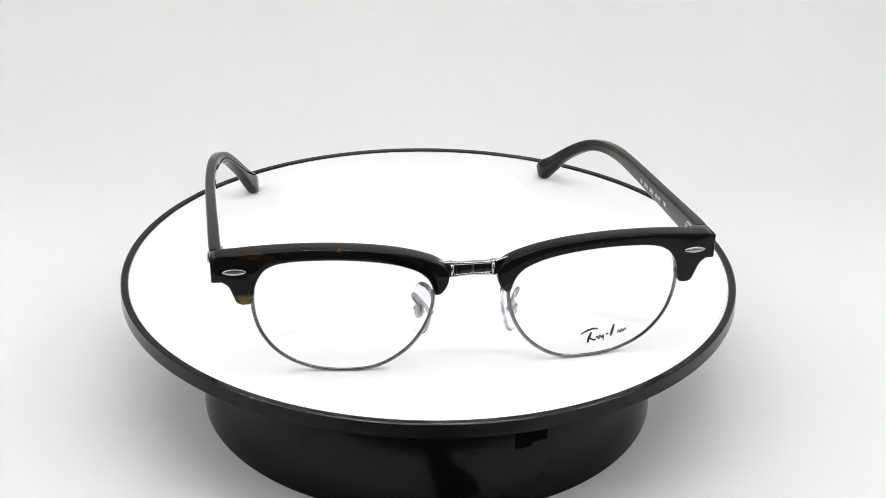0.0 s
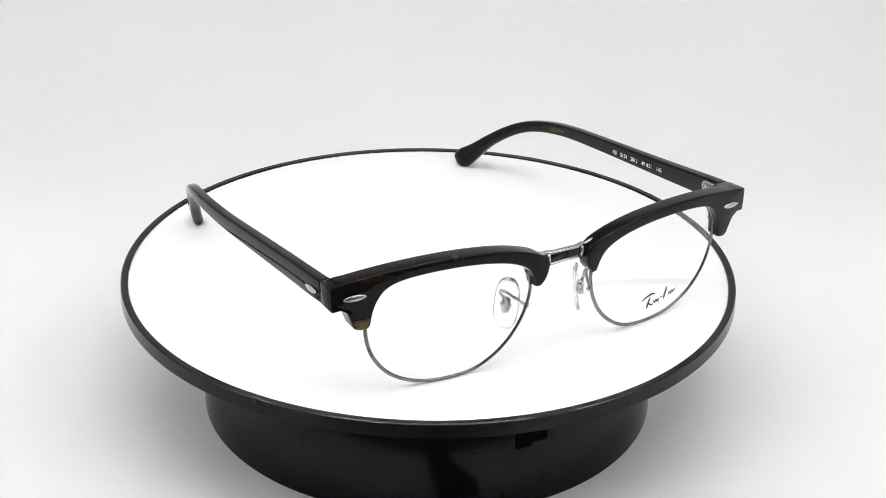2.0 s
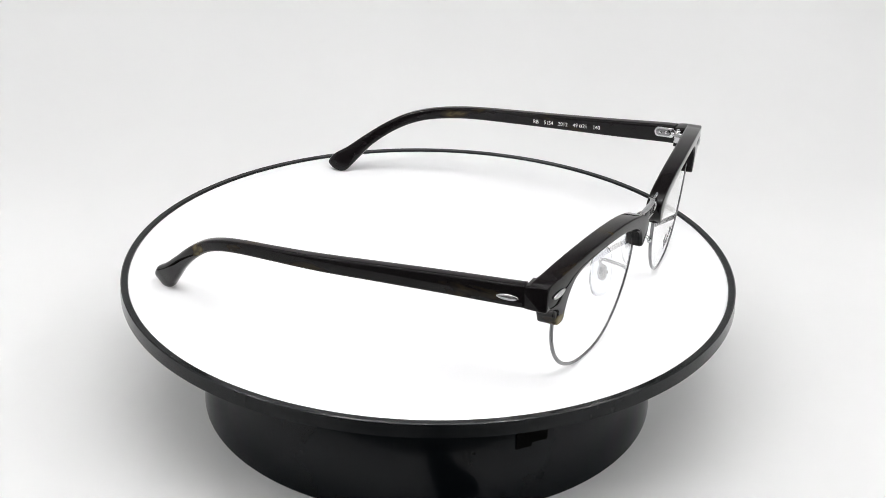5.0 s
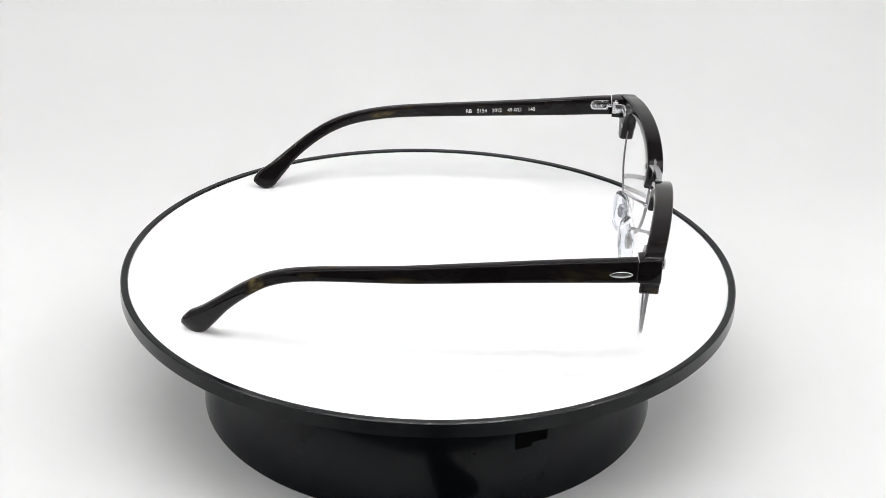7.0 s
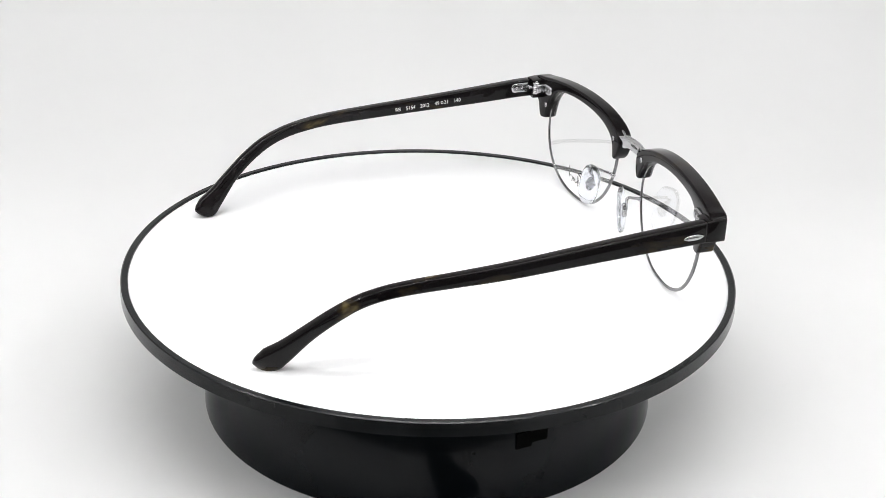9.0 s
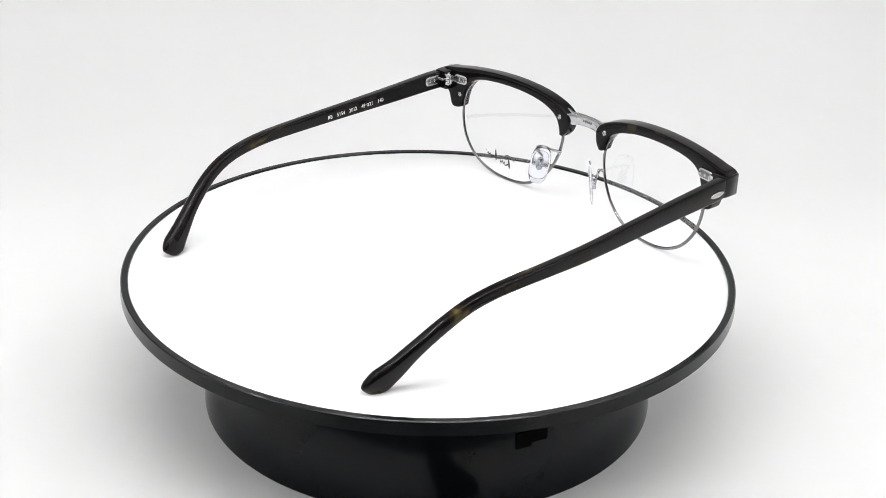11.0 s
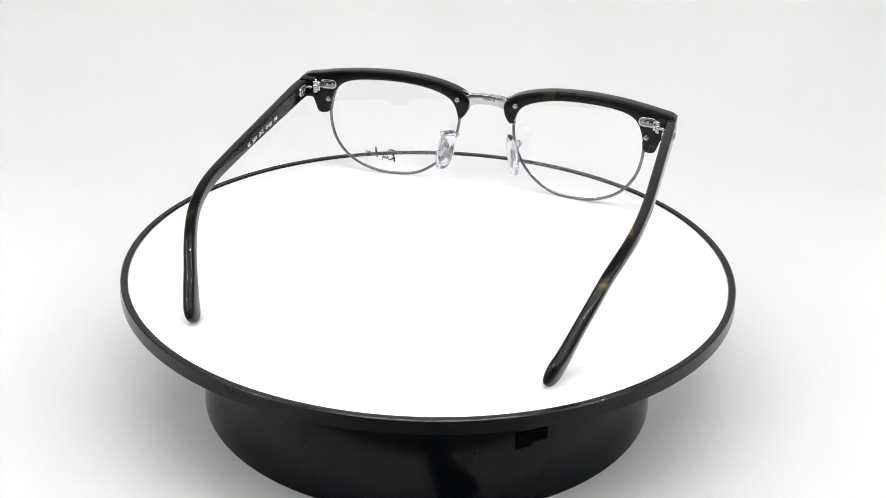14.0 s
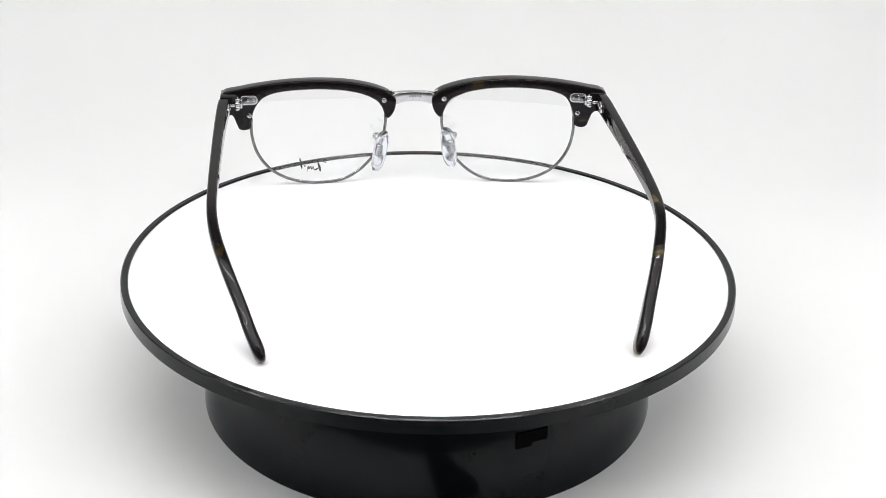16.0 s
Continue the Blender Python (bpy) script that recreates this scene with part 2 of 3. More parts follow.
# ---- the spectacles; x across, y to the back, z up, in millimetres ----
def lens_y(x, z, s=1):
    """The curved, slightly tipped plane of the lenses; the front is skewed back a little on one side (s = -1)."""
    return -2.75 + 0.0012 * x * x + 0.067 * (33 - z) + (0.029 * x if s < 0 else 0)


LENS = [(10.5, 23.9), (12.6, 30.0), (19.0, 34.4), (30, 36.5), (42, 36.75), (53, 35.4), (58.6, 30.2), (60.0, 22.0),
        (58.0, 13.0), (52.6, 5.9), (44.5, 1.7), (35, 0.45), (25.5, 1.8), (17.6, 7.2), (12.5, 15.0)]
BROW_IN = [(10.6, 25.4), (11.0, 26.8), (11.7, 28.9), (13.1, 31.1), (15.5, 32.9), (20.5, 34.8), (28, 36.15), (37, 36.7), (46, 36.45), (52, 35.6),
           (55.5, 34.0), (57.4, 32), (58.6, 30), (59.2, 28.2), (59.6, 26.5), (59.8, 25), (60, 23.8), (60.6, 22.9)]
BROW_OUT = [(9.3, 25.1), (7.6, 27.2), (6.7, 30.1), (7.0, 32.8), (10.3, 35.5), (17.3, 37.85), (26, 39.35), (37, 40.05), (48, 39.8), (57, 39.0),
            (64, 38.0), (69.5, 36.9), (69.7, 33), (69, 30.6), (66.4, 28.4), (65.2, 25.6), (64.3, 23.4), (62.6, 22.6)]


def inset(x, z, s):
    """The outer lower curve of one lens lies slightly closer to the nose."""
    return x - (0.4 * min(1, max(0, (x - 42) / 15)) * min(1, max(0, (34 - z) / 4)) * min(1, max(0, (69.5 - x) / 3)) if s < 0 else 0)


def brow_mesh(s):
    bm = bmesh.new()
    n = 110
    rings = []
    for i, (a, b) in enumerate(zip(spline(BROW_IN, n), spline(BROW_OUT, n))):
        edge = min(i, n - 1 - i)
        half = (2.75 if s < 0 else 2.5) - (0.5 if edge == 0 else 0.15 if edge == 1 else 0)
        mid, arm = (a + b) / 2, (b - a) / 2
        length = np.hypot(*arm)
        unit = arm / length
        ring = []
        section = []
        for cu, cv, turn, radius in ((1, 1, 0, 0.8), (-1, 1, 90, 0.8), (-1, -1, 180, 0.5), (1, -1, 270, 0.55)):
            radius = min(radius, length * 0.6)
            section += [(cu * (length - radius) + radius * math.cos(radians(turn + 18 * k)), cv * (half - radius) + radius * math.sin(radians(turn + 18 * k))) for k in range(6)]
        for u, v in section:
            x, z = mid + unit * u
            x = inset(x, z, s)
            ring.append((s * x, lens_y(x, z, s) + v - (0.4 if s < 0 else 0.1), z + (0.4 if s < 0 else 0)))
        rings.append(ring)
    loft(bm, rings)
    # the end piece runs back to meet the temple flush
    front = lens_y(67, 33, s) - (2.7 if s < 0 else 2.15)
    ends = []
    for y, x1, z0, z1, r in ((front, 70.0, 29.95, 36.7, 0.5), (front + 0.35, 70.35, 29.6, 37.0, 0.6), (6.0, 70.4, 29.6, 36.75, 0.6), (7.9, 70.42, 29.65, 36.45, 0.6), (8.2, 70.35, 29.75, 36.35, 0.5)):
        ends.append([(s * ((64.2 + x1) / 2 + a), y, (z0 + z1) / 2 + b + (0.25 if s < 0 else 0)) for a, b in rounded_rect((x1 - 64.2) / 2, (z1 - z0) / 2, r, 4)])
    loft(bm, ends)
    return bm


def temple_mesh(s):
    bm = bmesh.new()
    #        y     z     height  x     thickness
    stations = [(8.3, 33.0, 6.5, 68.7, 3.4), (14, 32.6, 6.4, 69.1, 3.4), (30, 31.3, 5.9, 69.4, 3.3), (50, 29.8, 5.2, 69.4, 3.2),
                (70, 28.2, 4.7, 69.2, 3.1), (86, 26.9, 4.3, 68.7, 3.1), (96, 25.6, 4.1, 67.8, 3.2), (104.2, 23.9, 4.0, 66.3, 3.3),
                (111.2, 21.4, 4.1, 64.3, 3.4), (118.0, 17.5, 4.2, 61.7, 3.5), (124.7, 12.3, 4.6, 58.6, 3.5), (130.0, 7.1, 6.1, 56.1, 3.6),
                (133.7, 3.75, 7.7, 54.2, 3.6)]
    if s < 0:   # this temple sits a little wider and higher
        stations = [(y, z + min(0.9, 0.2 + y / 50) * max(0, min(1, (124 - y) / 12)) + 0.8 * max(0, 1 - abs(y - 102) / 22) + 0.25 * max(0, 1 - abs(y - 94) / 34), h + 0.2 - 0.6 * max(0, 1 - abs(y - 94) / 34) - 0.3 * max(0, 1 - abs(y - 111) / 14), x + 1.3 * min(1, max(0, (y - 25) / 50)) + 1.2 * max(0, (y - 110) / 25), k) for y, z, h, x, k in stations]
    else:
        stations = [(y, z - 0.45 * max(0, 1 - abs(y - 40) / 40), h, x + 0.2 * max(0, 1 - y / 80), k + 0.4 * max(0, 1 - y / 80)) for y, z, h, x, k in stations]
    pts = spline(stations, 84)
    rings = []

    def ring(c, t, height, thick):
        t = Vector(t).normalized()
        side = Vector((1, 0, 0))
        side = (side - t * side.dot(t)).normalized()
        up = side.cross(t)
        r = min(0.7 + max(0, (c[1] - 95) / 40) * 0.7, thick * 0.45, height * 0.3)
        return [Vector(c) + side * a + up * b for a, b in rounded_rect(thick / 2, height / 2, r, 4)]

    for i, q in enumerate(pts):
        a, b = pts[max(i - 1, 0)], pts[min(i + 1, len(pts) - 1)]
        t = (s * (b[3] - a[3]), b[0] - a[0], b[1] - a[1])
        rings.append(ring((s * q[3], q[0], q[1]), t, q[2], q[4]))
    t = Vector(t).normalized()
    end = Vector((s * pts[-1][3], pts[-1][0], pts[-1][1]))
    for ahead, hgt, thk in ((0.9, 7.6, 3.5), (1.8, 7.0, 3.3), (2.6, 6.0, 2.8), (3.2, 4.5, 2.2), (3.6, 2.9, 1.5), (3.75, 1.4, 0.9)):
        ahead += (1.7 if s < 0 else 0.9) * ahead / 3.75
        rise = Vector((0, -t.z, t.y)).normalized() * (7.7 - hgt) * 0.28
        rings.append(ring(end + t * ahead + rise, t, hgt, thk))
    loft(bm, rings)
    return bm


def rim_mesh(s):
    bm = bmesh.new()
    loop = spline(LENS, 150, True)
    start = max(range(len(loop)), key=lambda i: (loop[i][0] > 35) * (26.5 - abs(loop[i][1] - 26.0)))
    run, i = [], start
    while True:
        q = loop[i % 150]
        x = inset(q[0], q[1], s)
        run.append((s * x, lens_y(x, q[1], s), q[1]))
        i += 1
        if q[0] < 30 and q[1] > 25.8 and len(run) > 30:
            break
    tube(bm, [(x, y, z) for x, y, z in run], 0.55, 10)
    return bm


def lens_mesh(s):
    bm = bmesh.new()
    loop = spline(LENS, 96, True)
    cx, cz = 35.3, 18.5
    sheets = []
    for off in (-0.25, 0.25):
        rows = []
        for f in (0.992, 0.8, 0.6, 0.4, 0.2):
            row = []
            for x, z in loop:
                x, z = cx + (x - cx) * f, cz + (z - cz) * f
                x = inset(x, z, s)
                row.append(bm.verts.new(Vector((s * x, lens_y(x, z, s) + off, z)) * MM))
            rows.append(row)
        mid = bm.verts.new(Vector((s * cx, lens_y(cx, cz, s) + off, cz)) * MM)
        for a, b in zip(rows, rows[1:]):
            for k in range(96):
                bm.faces.new((a[k], a[(k + 1) % 96], b[(k + 1) % 96], b[k]))
        for k in range(96):
            bm.faces.new((rows[-1][k], rows[-1][(k + 1) % 96], mid))
        sheets.append(rows[0])
    for k in range(96):
        bm.faces.new((sheets[0][k], sheets[0][(k + 1) % 96], sheets[1][(k + 1) % 96], sheets[1][k]))
    return bm


def oval_stud(centre, along, up, out, half_long, half_high, depth):
    """A pointed oval stud with a domed face."""
    bm = bmesh.new()
    a, b, o, c = (Vector(v).normalized() for v in (along, up, out, (0, 0, 1)))
    c = Vector(centre)
    n, rings = 28, []
    for f, h in ((1.0, -0.5), (1.0, 0.25), (0.93, 0.6), (0.7, 0.85), (0.35, 1.0)):
        ring = []
        for k in range(n):
            w = 2 * math.pi * k / n
            u, v = math.cos(w), math.sin(w)
            ring.append(c + a * (u * half_long * f) + b * (v * abs(v) ** 0.35 * half_high * f) + o * (depth * h))
        rings.append(ring)
    loft(bm, rings)
    return bm


def pad_mesh(s):
    """A clear oval nose pad, domed on both faces."""
    bm = bmesh.new()
    c = Vector((-12.5, 6.6, 16.0) if s < 0 else (12.9, 6.7, 14.8))
    n = Vector((0.70, 0.70, -0.12) if s < 0 else (-0.67, 0.73, -0.12)).normalized()   # one pad is turned more to the face
    up = Vector((-s * (0.18 if s < 0 else 0.30), 0.11, 0.95))
    up = (up - n * up.dot(n)).normalized()
    a = n.cross(up)
    rings = []
    for f, h in ((0.35, -0.5), (0.75, -0.48), (0.93, -0.36), (1.0, 0.0), (0.93, 0.4), (0.75, 0.6), (0.35, 0.7)):
        rings.append([c + a * (abs(math.cos(w)) ** 0.7 * math.copysign(3.7, math.cos(w)) * f) + up * (abs(math.sin(w)) ** 0.85 * math.copysign(8.0 - 3.1 * (1 - f), math.sin(w)) * (f if f < 0.9 else 1)) + n * h
                      for w in (2 * math.pi * k / 32 for k in range(32))])
    loft(bm, rings)
    return bm, c, n, up, a


def bridge_line(x):
    """Depth and height of the bridge's middle line: a saddle that bows forwards."""
    f = max(0.0, 1 - (abs(x) / 8.2) ** 3)
    return -1.25 - 1.65 * f, 32.05 + 0.75 * max(0.0, 1 - (x / 8.2) ** 2)


def bridge_mesh():
    bm = bmesh.new()
    rings = []
    for i in range(49):
        x = -9.0 + 18.0 * i / 48
        y, z = bridge_line(x)
        flare = math.exp(-((abs(x) - 6.0) / 1.3) ** 2)
        rings.append([(x, y + b, z + a) for a, b in rounded_rect(1.85 + 0.4 * flare, 0.7, 0.35, 3)])
    loft(bm, rings)
    # raised frame round the inlay, and the top edge that laps over the brow ends
    for side in (1, -1):
        path = []
        for i in range(33):
            x = -6.3 + 12.6 * i / 32
            y, z = bridge_line(x)
            path.append((x, y - 0.7, z + side * (1.6 + 0.35 * (abs(x) / 6.3) ** 2)))
        tube(bm, path, 0.40, 8)
        y, z = bridge_line(5.7)
        tube(bm, [(side * 5.6, y - 0.72, z - 1.6), (side * 5.75, y - 0.85, z), (side * 5.6, y - 0.72, z + 1.6)], [0.55, 0.75, 0.55], 10)
        lap = spline([(side * 5.4, -2.9, 34.2), (side * 7.0, -2.6, 34.2), (side * 8.5, -2.7, 34.7), (side * 9.8, -2.6, 35.3)], 14)
        tube(bm, lap, [0.5] * 10 + [0.45, 0.38, 0.3, 0.15], 8)
    return bm


def inlay_mesh():
    bm = bmesh.new()
    for x0, x1 in ((-5.0, -0.15), (0.15, 5.0)):
        rings = []
        for i in range(9):
            x = x0 + (x1 - x0) * i / 8
            y, z = bridge_line(x)
            rings.append([(x, y - 0.75 + b, z + a) for a, b in rounded_rect(1.12, 0.14, 0.08, 2)])
        loft(bm, rings)
    return bm


def bars(bm, items, place):
    """Flat raised bars; items are (u, v, half width, half height, lean), place maps (u, v, depth) to millimetres."""
    for u, v, hw, hh, lean in items:
        low, high = [], []
        for du, dv in ((-hw, -hh), (hw, -hh), (hw, hh), (-hw, hh)):
            low.append(bm.verts.new(Vector(place(u + du + lean * dv, v + dv, 0.0)) * MM))
            high.append(bm.verts.new(Vector(place(u + du + lean * dv, v + dv, 0.06)) * MM))
        bm.faces.new(high)
        bm.faces.new(low[::-1])
        for k in range(4):
            bm.faces.new((low[k], low[(k + 1) % 4], high[(k + 1) % 4], high[k]))


def pen_stroke(bm, ctrl, wide, place):
    """A flat raised ribbon along a curve, thinner at its ends."""
    n = 6 * len(ctrl)
    pts = spline(ctrl, n)
    rows = []
    for i, q in enumerate(pts):
        t = pts[min(i + 1, n - 1)] - pts[max(i - 1, 0)]
        side = np.array((-t[1], t[0])) / max(np.hypot(*t), 1e-6)
        half = wide * 1.25 * (0.45 + 0.55 * math.sin(math.pi * (i + 0.5) / n))
        rows.append([bm.verts.new(Vector(place(*(q + side * k * half), d)) * MM) for k, d in ((-1, 0.0), (1, 0.0), (1, 0.05), (-1, 0.05))])
    for a, b in zip(rows, rows[1:]):
        for k in range(4):
            bm.faces.new((a[k], a[(k + 1) % 4], b[(k + 1) % 4], b[k]))
    bm.faces.new(rows[0])
    bm.faces.new(rows[-1][::-1])


def text_part(name, words, size, m, mat, parent, label):
    cu = bpy.data.curves.new(name, "FONT")
    cu.body, cu.size, cu.extrude, cu.resolution_u = words, size * MM, 0.00003, 3
    tmp = new(name + "_tmp", cu)
    deps = bpy.context.evaluated_depsgraph_get()
    me = bpy.data.meshes.new_from_object(tmp.evaluated_get(deps))
    bpy.data.objects.remove(tmp)
    me.name = name
    me.materials.clear()
    me.materials.append(mat)
    ob = new(name, me)
    ob.parent = parent
    ob.matrix_local = m
    return tagged(ob, label)


def build_spectacles():
    g = new("spectacles")
    tagged(g, "dark tortoiseshell browline spectacles with gunmetal rims and clear lenses", "glasses")
    for s in (-1, 1):
        lift = 0.4 if s < 0 else 0.0   # one brow sits a little higher
        brow = part("brow", brow_mesh(s), M_ACETATE, g, "dark tortoiseshell acetate brow bar")
        sharpen(brow, 50)
        part("rivet", oval_stud((s * 64.1, lens_y(64.1, 33, s) - (3.17 if s < 0 else 2.62), 33.0 + lift), (1, 0.12 * s, -0.03 * s), (0, 0, 1), (s * 0.12, -1, 0), 3.3, 0.95, 0.5), M_STEEL, brow, "pointed oval steel rivet")
        for x, z, lean in ((11.1, 32.1 + lift, 50), (60.4, 28.2 + lift, 25)):
            part("screw", oval_stud((s * x, lens_y(x, z, s) + 2.45, z), (1, 0, 0), (0, 0, 1), (0, 1, 0), 0.95, 0.95, 0.35), M_STEEL, brow)
            # slot is a thin bar on the head, its shade painted dark
            bm = bmesh.new()
            turn = radians(lean)
            rounded_block(bm, (s * x, lens_y(x, z, s) + 2.78, z), (0.75, 0.13, 0.06), 0.05, ((math.cos(turn), 0, math.sin(turn)), (-math.sin(turn), 0, math.cos(turn)), (0, 1, 0)), 0.02)
            part("screw_slot", bm, M_SHADE, brow)
        bm = bmesh.new()
        y = lens_y(60, 34, s) + 2.5
        rounded_block(bm, (s * 60.4, y + 0.1, 34.0 + lift), (3.3, 1.75, 0.45), 1.6, ((1, s * 0.14, 0), (0, 0, 1), (0, 1, 0)), 0.15)
        for dz in (-1.45, 0.0, 1.45):
            tube(bm, [(s * 64.5, 6.9, 33.6 + dz - 0.66), (s * 64.5, 6.9, 33.6 + dz + 0.66)], 1.4, 14)
        rounded_block(bm, (s * 63.6, 5.8, 33.6), (1.1, 1.6, 1.7), 0.3)
        tube(bm, [(s * 64.5, 6.9, 34.8), (s * 64.5, 6.9, 36.0), (s * 64.5, 6.9, 36.3)], [0.75, 0.75, 0.45], 12)
        part("hinge", bm, M_STEEL, brow, "steel barrel hinge")
        # raised darker centre: a dark reflection in the plate, given as darker metal
        bm = bmesh.new()
        rounded_block(bm, (s * 60.2, y + 0.16, 34.0 + lift), (2.6, 1.2, 0.45), 1.1, ((1, s * 0.14, 0), (0, 0, 1), (0, 1, 0)), 0.1)
        part("hinge_dark_centre", bm, M_GUN, brow, "centre of the hinge plate, dark reflection put into its colour")
        for dx in (-1.5, 0.5):
            part("pin", oval_stud((s * (60.1 + dx), y + 0.62 + dx * 0.13, 34.0 + lift), (1, 0, 0), (0, 0, 1), (0, 1, 0), 0.55, 0.55, 0.25), M_STEEL, brow)
        temple = part("temple", temple_mesh(s), M_ACETATE, g, "dark tortoiseshell acetate temple with a curved tip")
        part("rivet", oval_stud((s * 70.85, 12.8, 32.6), (0, 1, -0.06), (0, 0, 1), (s, 0, 0), 3.3, 0.95, 0.45), M_STEEL, temple, "pointed oval steel rivet")
        bm = bmesh.new()
        rounded_block(bm, (s * 67.25, 12.2, 33.3), (3.8, 1.75, 0.45), 1.6, ((0, 1, -0.05), (0, 0, 1), (1, 0, 0)), 0.15)
        rounded_block(bm, (s * 66.2, 8.4, 33.7), (1.2, 1.2, 0.5), 0.2)
        part("hinge", bm, M_STEEL, temple, "steel hinge plate")
        # same on the temple plate: the dark mirrored temple as a gunmetal centre
        bm = bmesh.new()
        rounded_block(bm, (s * 67.18, 12.7, 33.28), (2.7, 1.2, 0.45), 1.1, ((0, 1, -0.05), (0, 0, 1), (1, 0, 0)), 0.1)
        part("hinge_dark_centre", bm, M_GUN, temple, "centre of the hinge plate, dark reflection put into its colour")
        for dy in (-1.1, 1.0):
            part("pin", oval_stud((s * 66.75, 12.9 + dy, 33.27 - dy * 0.05), (0, 1, 0), (0, 0, 1), (-s, 0, 0), 0.55, 0.55, 0.25), M_STEEL, temple)
        part("rim", rim_mesh(s), M_GUN, g, "thin gunmetal wire rim")
        lens = sharpen(part("lens", lens_mesh(s), M_LENS, g, "clear demo lens"))
        lens.visible_shadow = False
        bm, c, n, up, a = pad_mesh(s)
        pad = part("nose_pad", bm, M_PAD, g, "clear silicone nose pad")
        pad.visible_shadow = False
        bm = bmesh.new()
        back = c - n * 0.9
        x0, z0 = 11.1, 18.4
        arm = spline([(s * x0, lens_y(x0, z0, s), z0), (s * 12.6, 2.2, 19.7), (s * 14.2, 4.8, 20.9), (s * 15.0, 5.9, 21.0), (s * 15.1, 6.2, 20.2), (s * 14.3, 5.8, 18.9), (s * 13.4, 5.3, 17.6), tuple(back - n * 0.6)], 44)
        tube(bm, arm, 0.52, 8)
        tube(bm, [(s * (x0 - 0.7), lens_y(x0, z0, s) + 0.2, z0 - 0.3), (s * (x0 + 0.5), lens_y(x0, z0, s) + 0.7, z0 + 0.1)], 0.75, 10)
        part("pad_arm", bm, M_STEEL, pad, "bent steel pad arm")
        bm = bmesh.new()
        rounded_block(bm, back - n * 0.2, (1.25, 2.5, 0.6), 1.2, (a, up, n), 0.2)
        tube(bm, [back - n * 0.4 - a * 1.6, back - n * 0.4 + a * 1.6], 0.55, 10)
        part("pad_box", bm, M_STEEL, pad, "small steel pad mount")
    bridge = part("bridge", bridge_mesh(), M_STEEL, g, "polished steel saddle bridge")
    part("inlay", inlay_mesh(), M_INLAY, bridge, "dark engraved inlay")
    # unreadable stamp on the back of the bridge
    bm = bmesh.new()
    bars(bm, [(-2.4, 0, 0.28, 0.4, 0), (-1.4, 0, 0.3, 0.4, 0), (-0.5, 0, 0.25, 0.4, 0), (0.4, 0, 0.3, 0.4, 0), (1.3, 0, 0.25, 0.4, 0)],
         lambda u, v, d: (u, bridge_line(u)[0] + 0.75 + d, 33.0 + v))
    part("stamp", bm, M_GUN, bridge, smooth=False)
    # dark mark on one lens: plain pen strokes, thick and thin
    bm = bmesh.new()
    tilt = radians(10)

    def on_lens(u, v, d):
        x, z = 34.6 + u * math.cos(tilt) - v * math.sin(tilt), 4.7 + u * math.sin(tilt) + v * math.cos(tilt)
        return (x, lens_y(x, z) - 0.27 - d, z)

    strokes = [([(-1.3, 3.4), (0.6, 4.0), (2.6, 4.2), (4.0, 3.6)], 0.26), ([(0.4, -0.2), (1.0, 1.4), (1.9, 3.3)], 0.34), ([(1.2, 1.3), (2.0, 0.5), (2.9, 0.0)], 0.24),
               ([(2.9, 0.2), (3.4, 1.3), (3.8, 0.2), (4.3, 1.3), (4.8, 0.3), (5.3, 1.3), (5.2, -0.8)], 0.16), ([(6.1, 1.1), (6.9, 1.2)], 0.20),
               ([(7.4, 0.0), (8.0, 1.7), (8.8, 3.9)], 0.32),
               ([(9.4, 0.4), (9.9, 1.4), (10.4, 0.4), (10.9, 1.5), (11.4, 0.5), (11.9, 1.5), (12.4, 0.7)], 0.16), ([(12.9, 1.9), (13.2, 1.9)], 0.14)]
    for ctrl, wide in strokes:
        pen_stroke(bm, ctrl, wide, on_lens)
    part("lens_mark", bm, M_INK, g, "small black script-like mark on the lens", smooth=False)
    # size print inside one temple
    line = Matrix(((0, 0, -1, 67.62 * MM), (-1, 0, 0, 61.4 * MM), (0, 1, 0, 27.65 * MM), (0, 0, 0, 1))) @ Matrix.Rotation(radians(4.6), 4, "Z")
    for words, at in (("RB", 0.0), ("5154", 4.1), ("2012", 9.6), ("49", 15.3), ("21", 18.9), ("140", 22.8)):
        text_part("size_print", words, 2.0, line @ Matrix.Translation((at * MM, 0, 0)) @ Matrix.Diagonal((0.92, 1, 1, 1)), M_PRINT, temple, "small silver size print")
    bm = bmesh.new()
    for u, v, hw, hh in ((18.2, 0.25, 0.45, 0.09), (18.2, 1.05, 0.45, 0.09), (17.82, 0.65, 0.09, 0.31), (18.58, 0.65, 0.09, 0.31)):
        box(bm, (u - hw) * MM, (v - hh) * MM, -0.00002, (u + hw) * MM, (v + hh) * MM, 0.00003)
    part("size_print", bm, M_PRINT, temple, "small silver size print", smooth=False).matrix_local = line
    # unreadable print inside the other temple
    bm = bmesh.new()
    bars(bm, [(20 + 1.5 * k, 31.6 - 0.12 * k, 0.4, 0.7, 0.2) for k in range(5)] + [(47, 29.9, 0.7, 0.8, 0), (49.4, 29.7, 0.7, 0.8, 0)],
         lambda u, v, d: (-67.75 + d, u, v))
    part("inner_print", bm, M_PRINT, g, "small silver print bars", smooth=False)
    return g


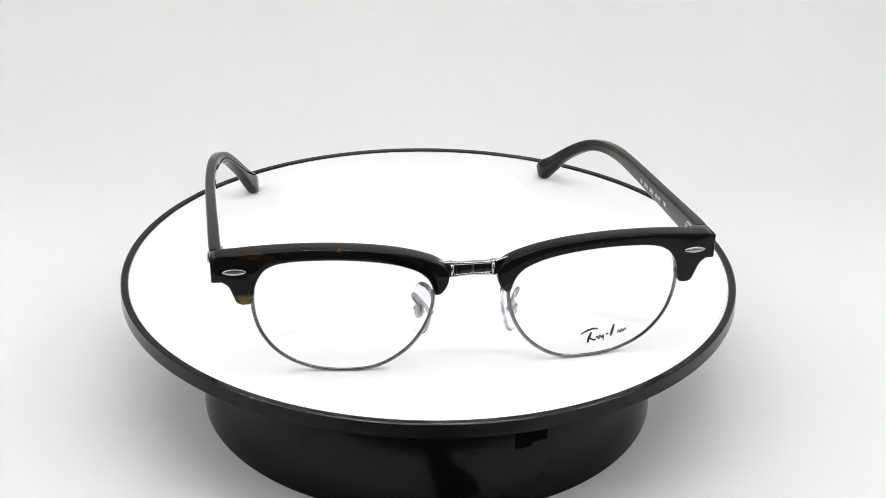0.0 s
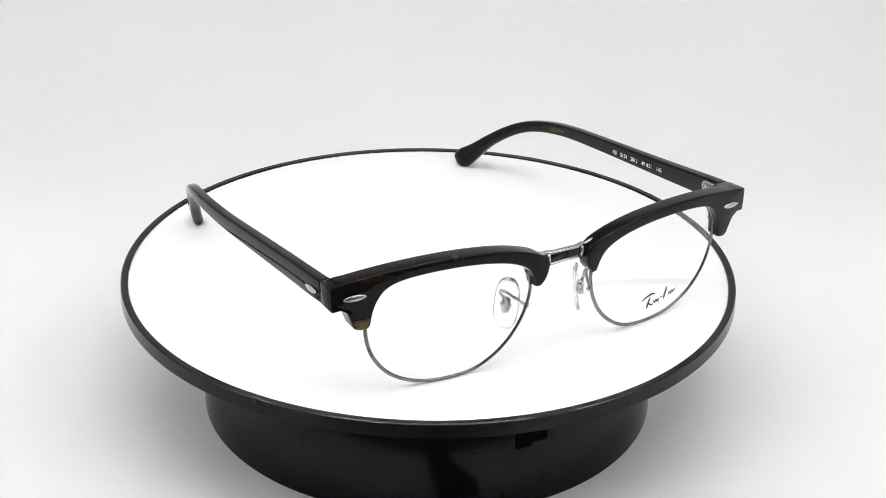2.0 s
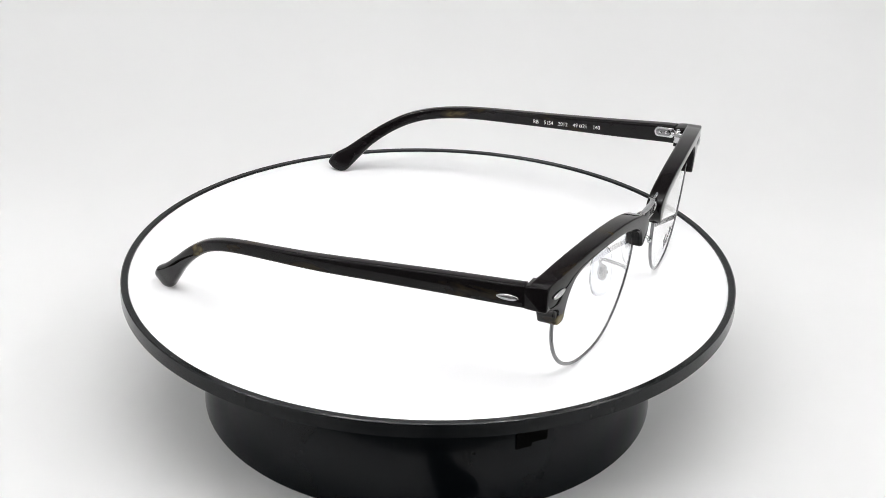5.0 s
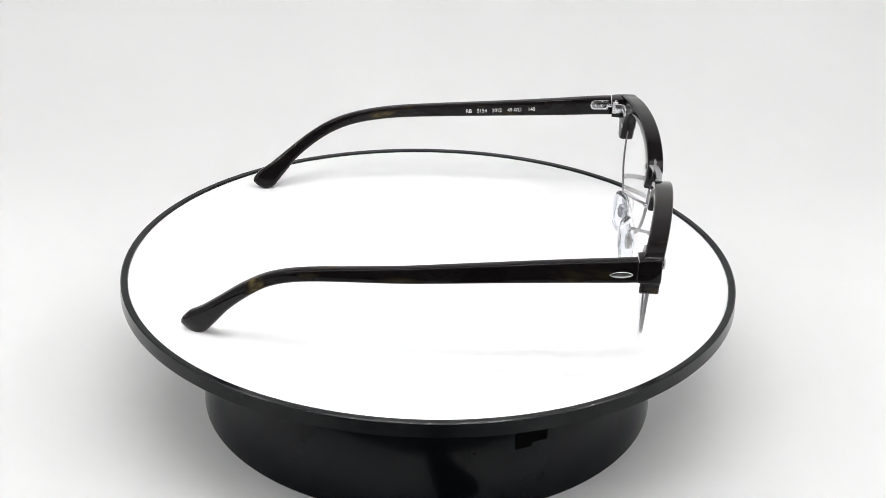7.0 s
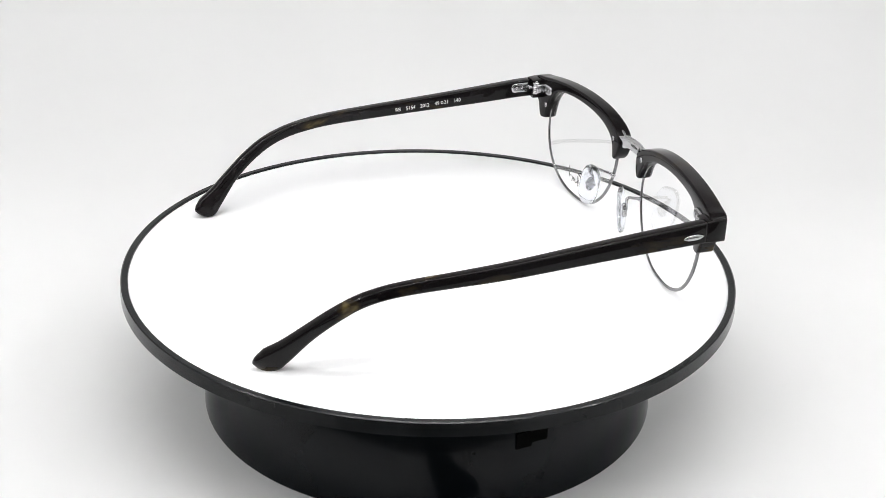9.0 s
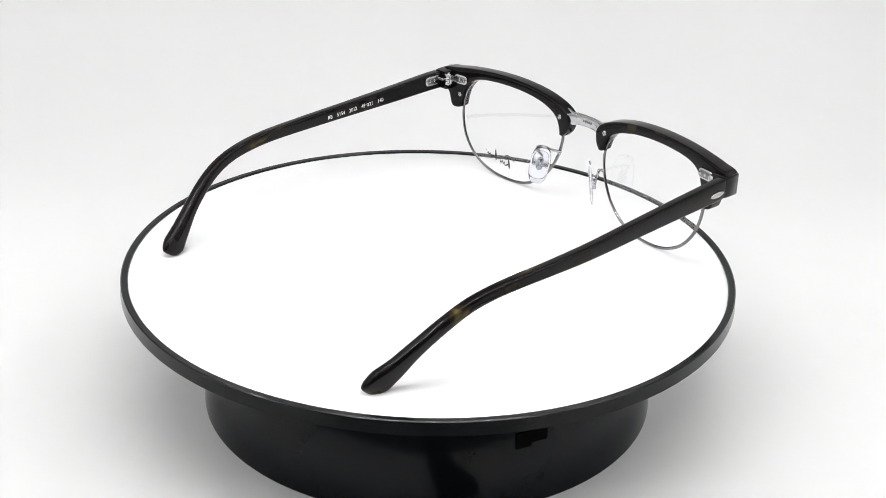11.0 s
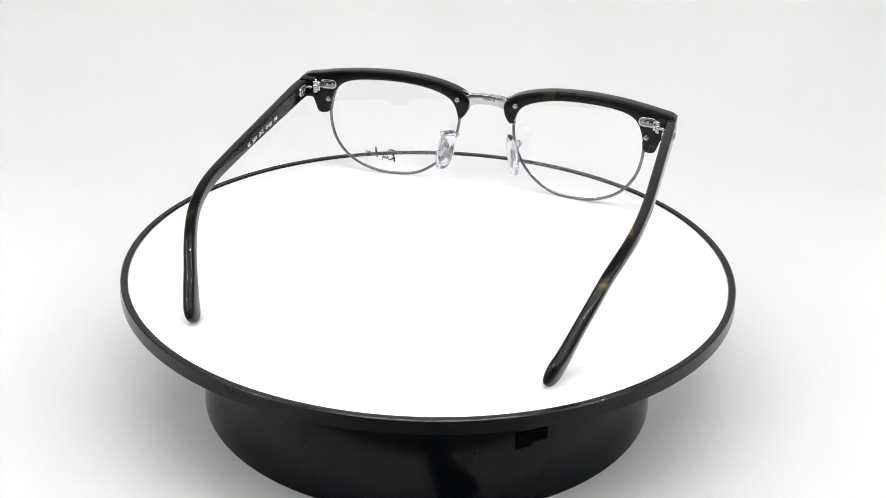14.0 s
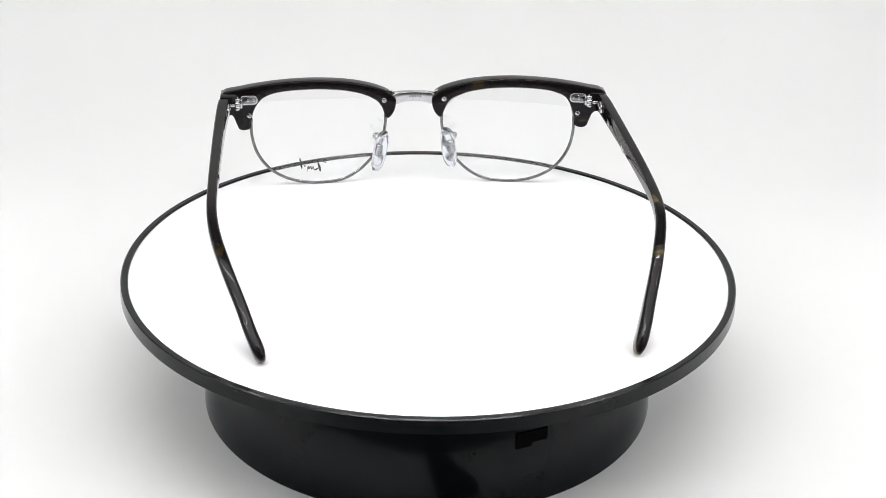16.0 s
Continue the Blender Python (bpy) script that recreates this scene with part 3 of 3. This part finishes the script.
# ---- the flat foot of the camera stand, mirrored in the drum ----
def build_stand_foot():
    bm = bmesh.new()
    rings = []
    for y, half, high in ((-88, 8.4, 5.0), (-89.5, 9.0, 6.0), (-97, 9.2, 6.5), (-104, 9.4, 6.0), (-150, 10, 4.5), (-179, 10, 4.5), (-186.5, 10, 4.5), (-240, 10.5, 4.5), (-420, 11, 4.5), (-423, 10, 4.0)):
        rings.append([(13.5 + (y + 88) * 0.04 + a, y, high / 2 + b - (2.5 if y < -181 else 0)) for a, b in rounded_rect(half, high / 2, 1.6, 4)])
    loft(bm, rings)
    ob = part("stand_foot", bm, M_CABLE)
    tagged(ob, "flat black foot of the camera stand on the white paper", "stand")


build_tent()
build_led_strip()
PLATTER = build_turntable()
GLASSES = build_spectacles()
build_stand_foot()


def motions():
    steps = [0.5 * k for k in range(33)]
    seat = pose(0.0114, -0.0685, 0.0, 0, 0, 9.2)
    walk(PLATTER, [(t, pose(0, 0, TOP, 0, 0, SPIN * t) @ TILT) for t in steps])
    walk(GLASSES, [(t, pose(0, 0, TOP, 0, 0, SPIN * t) @ TILT @ seat) for t in steps])


motions()
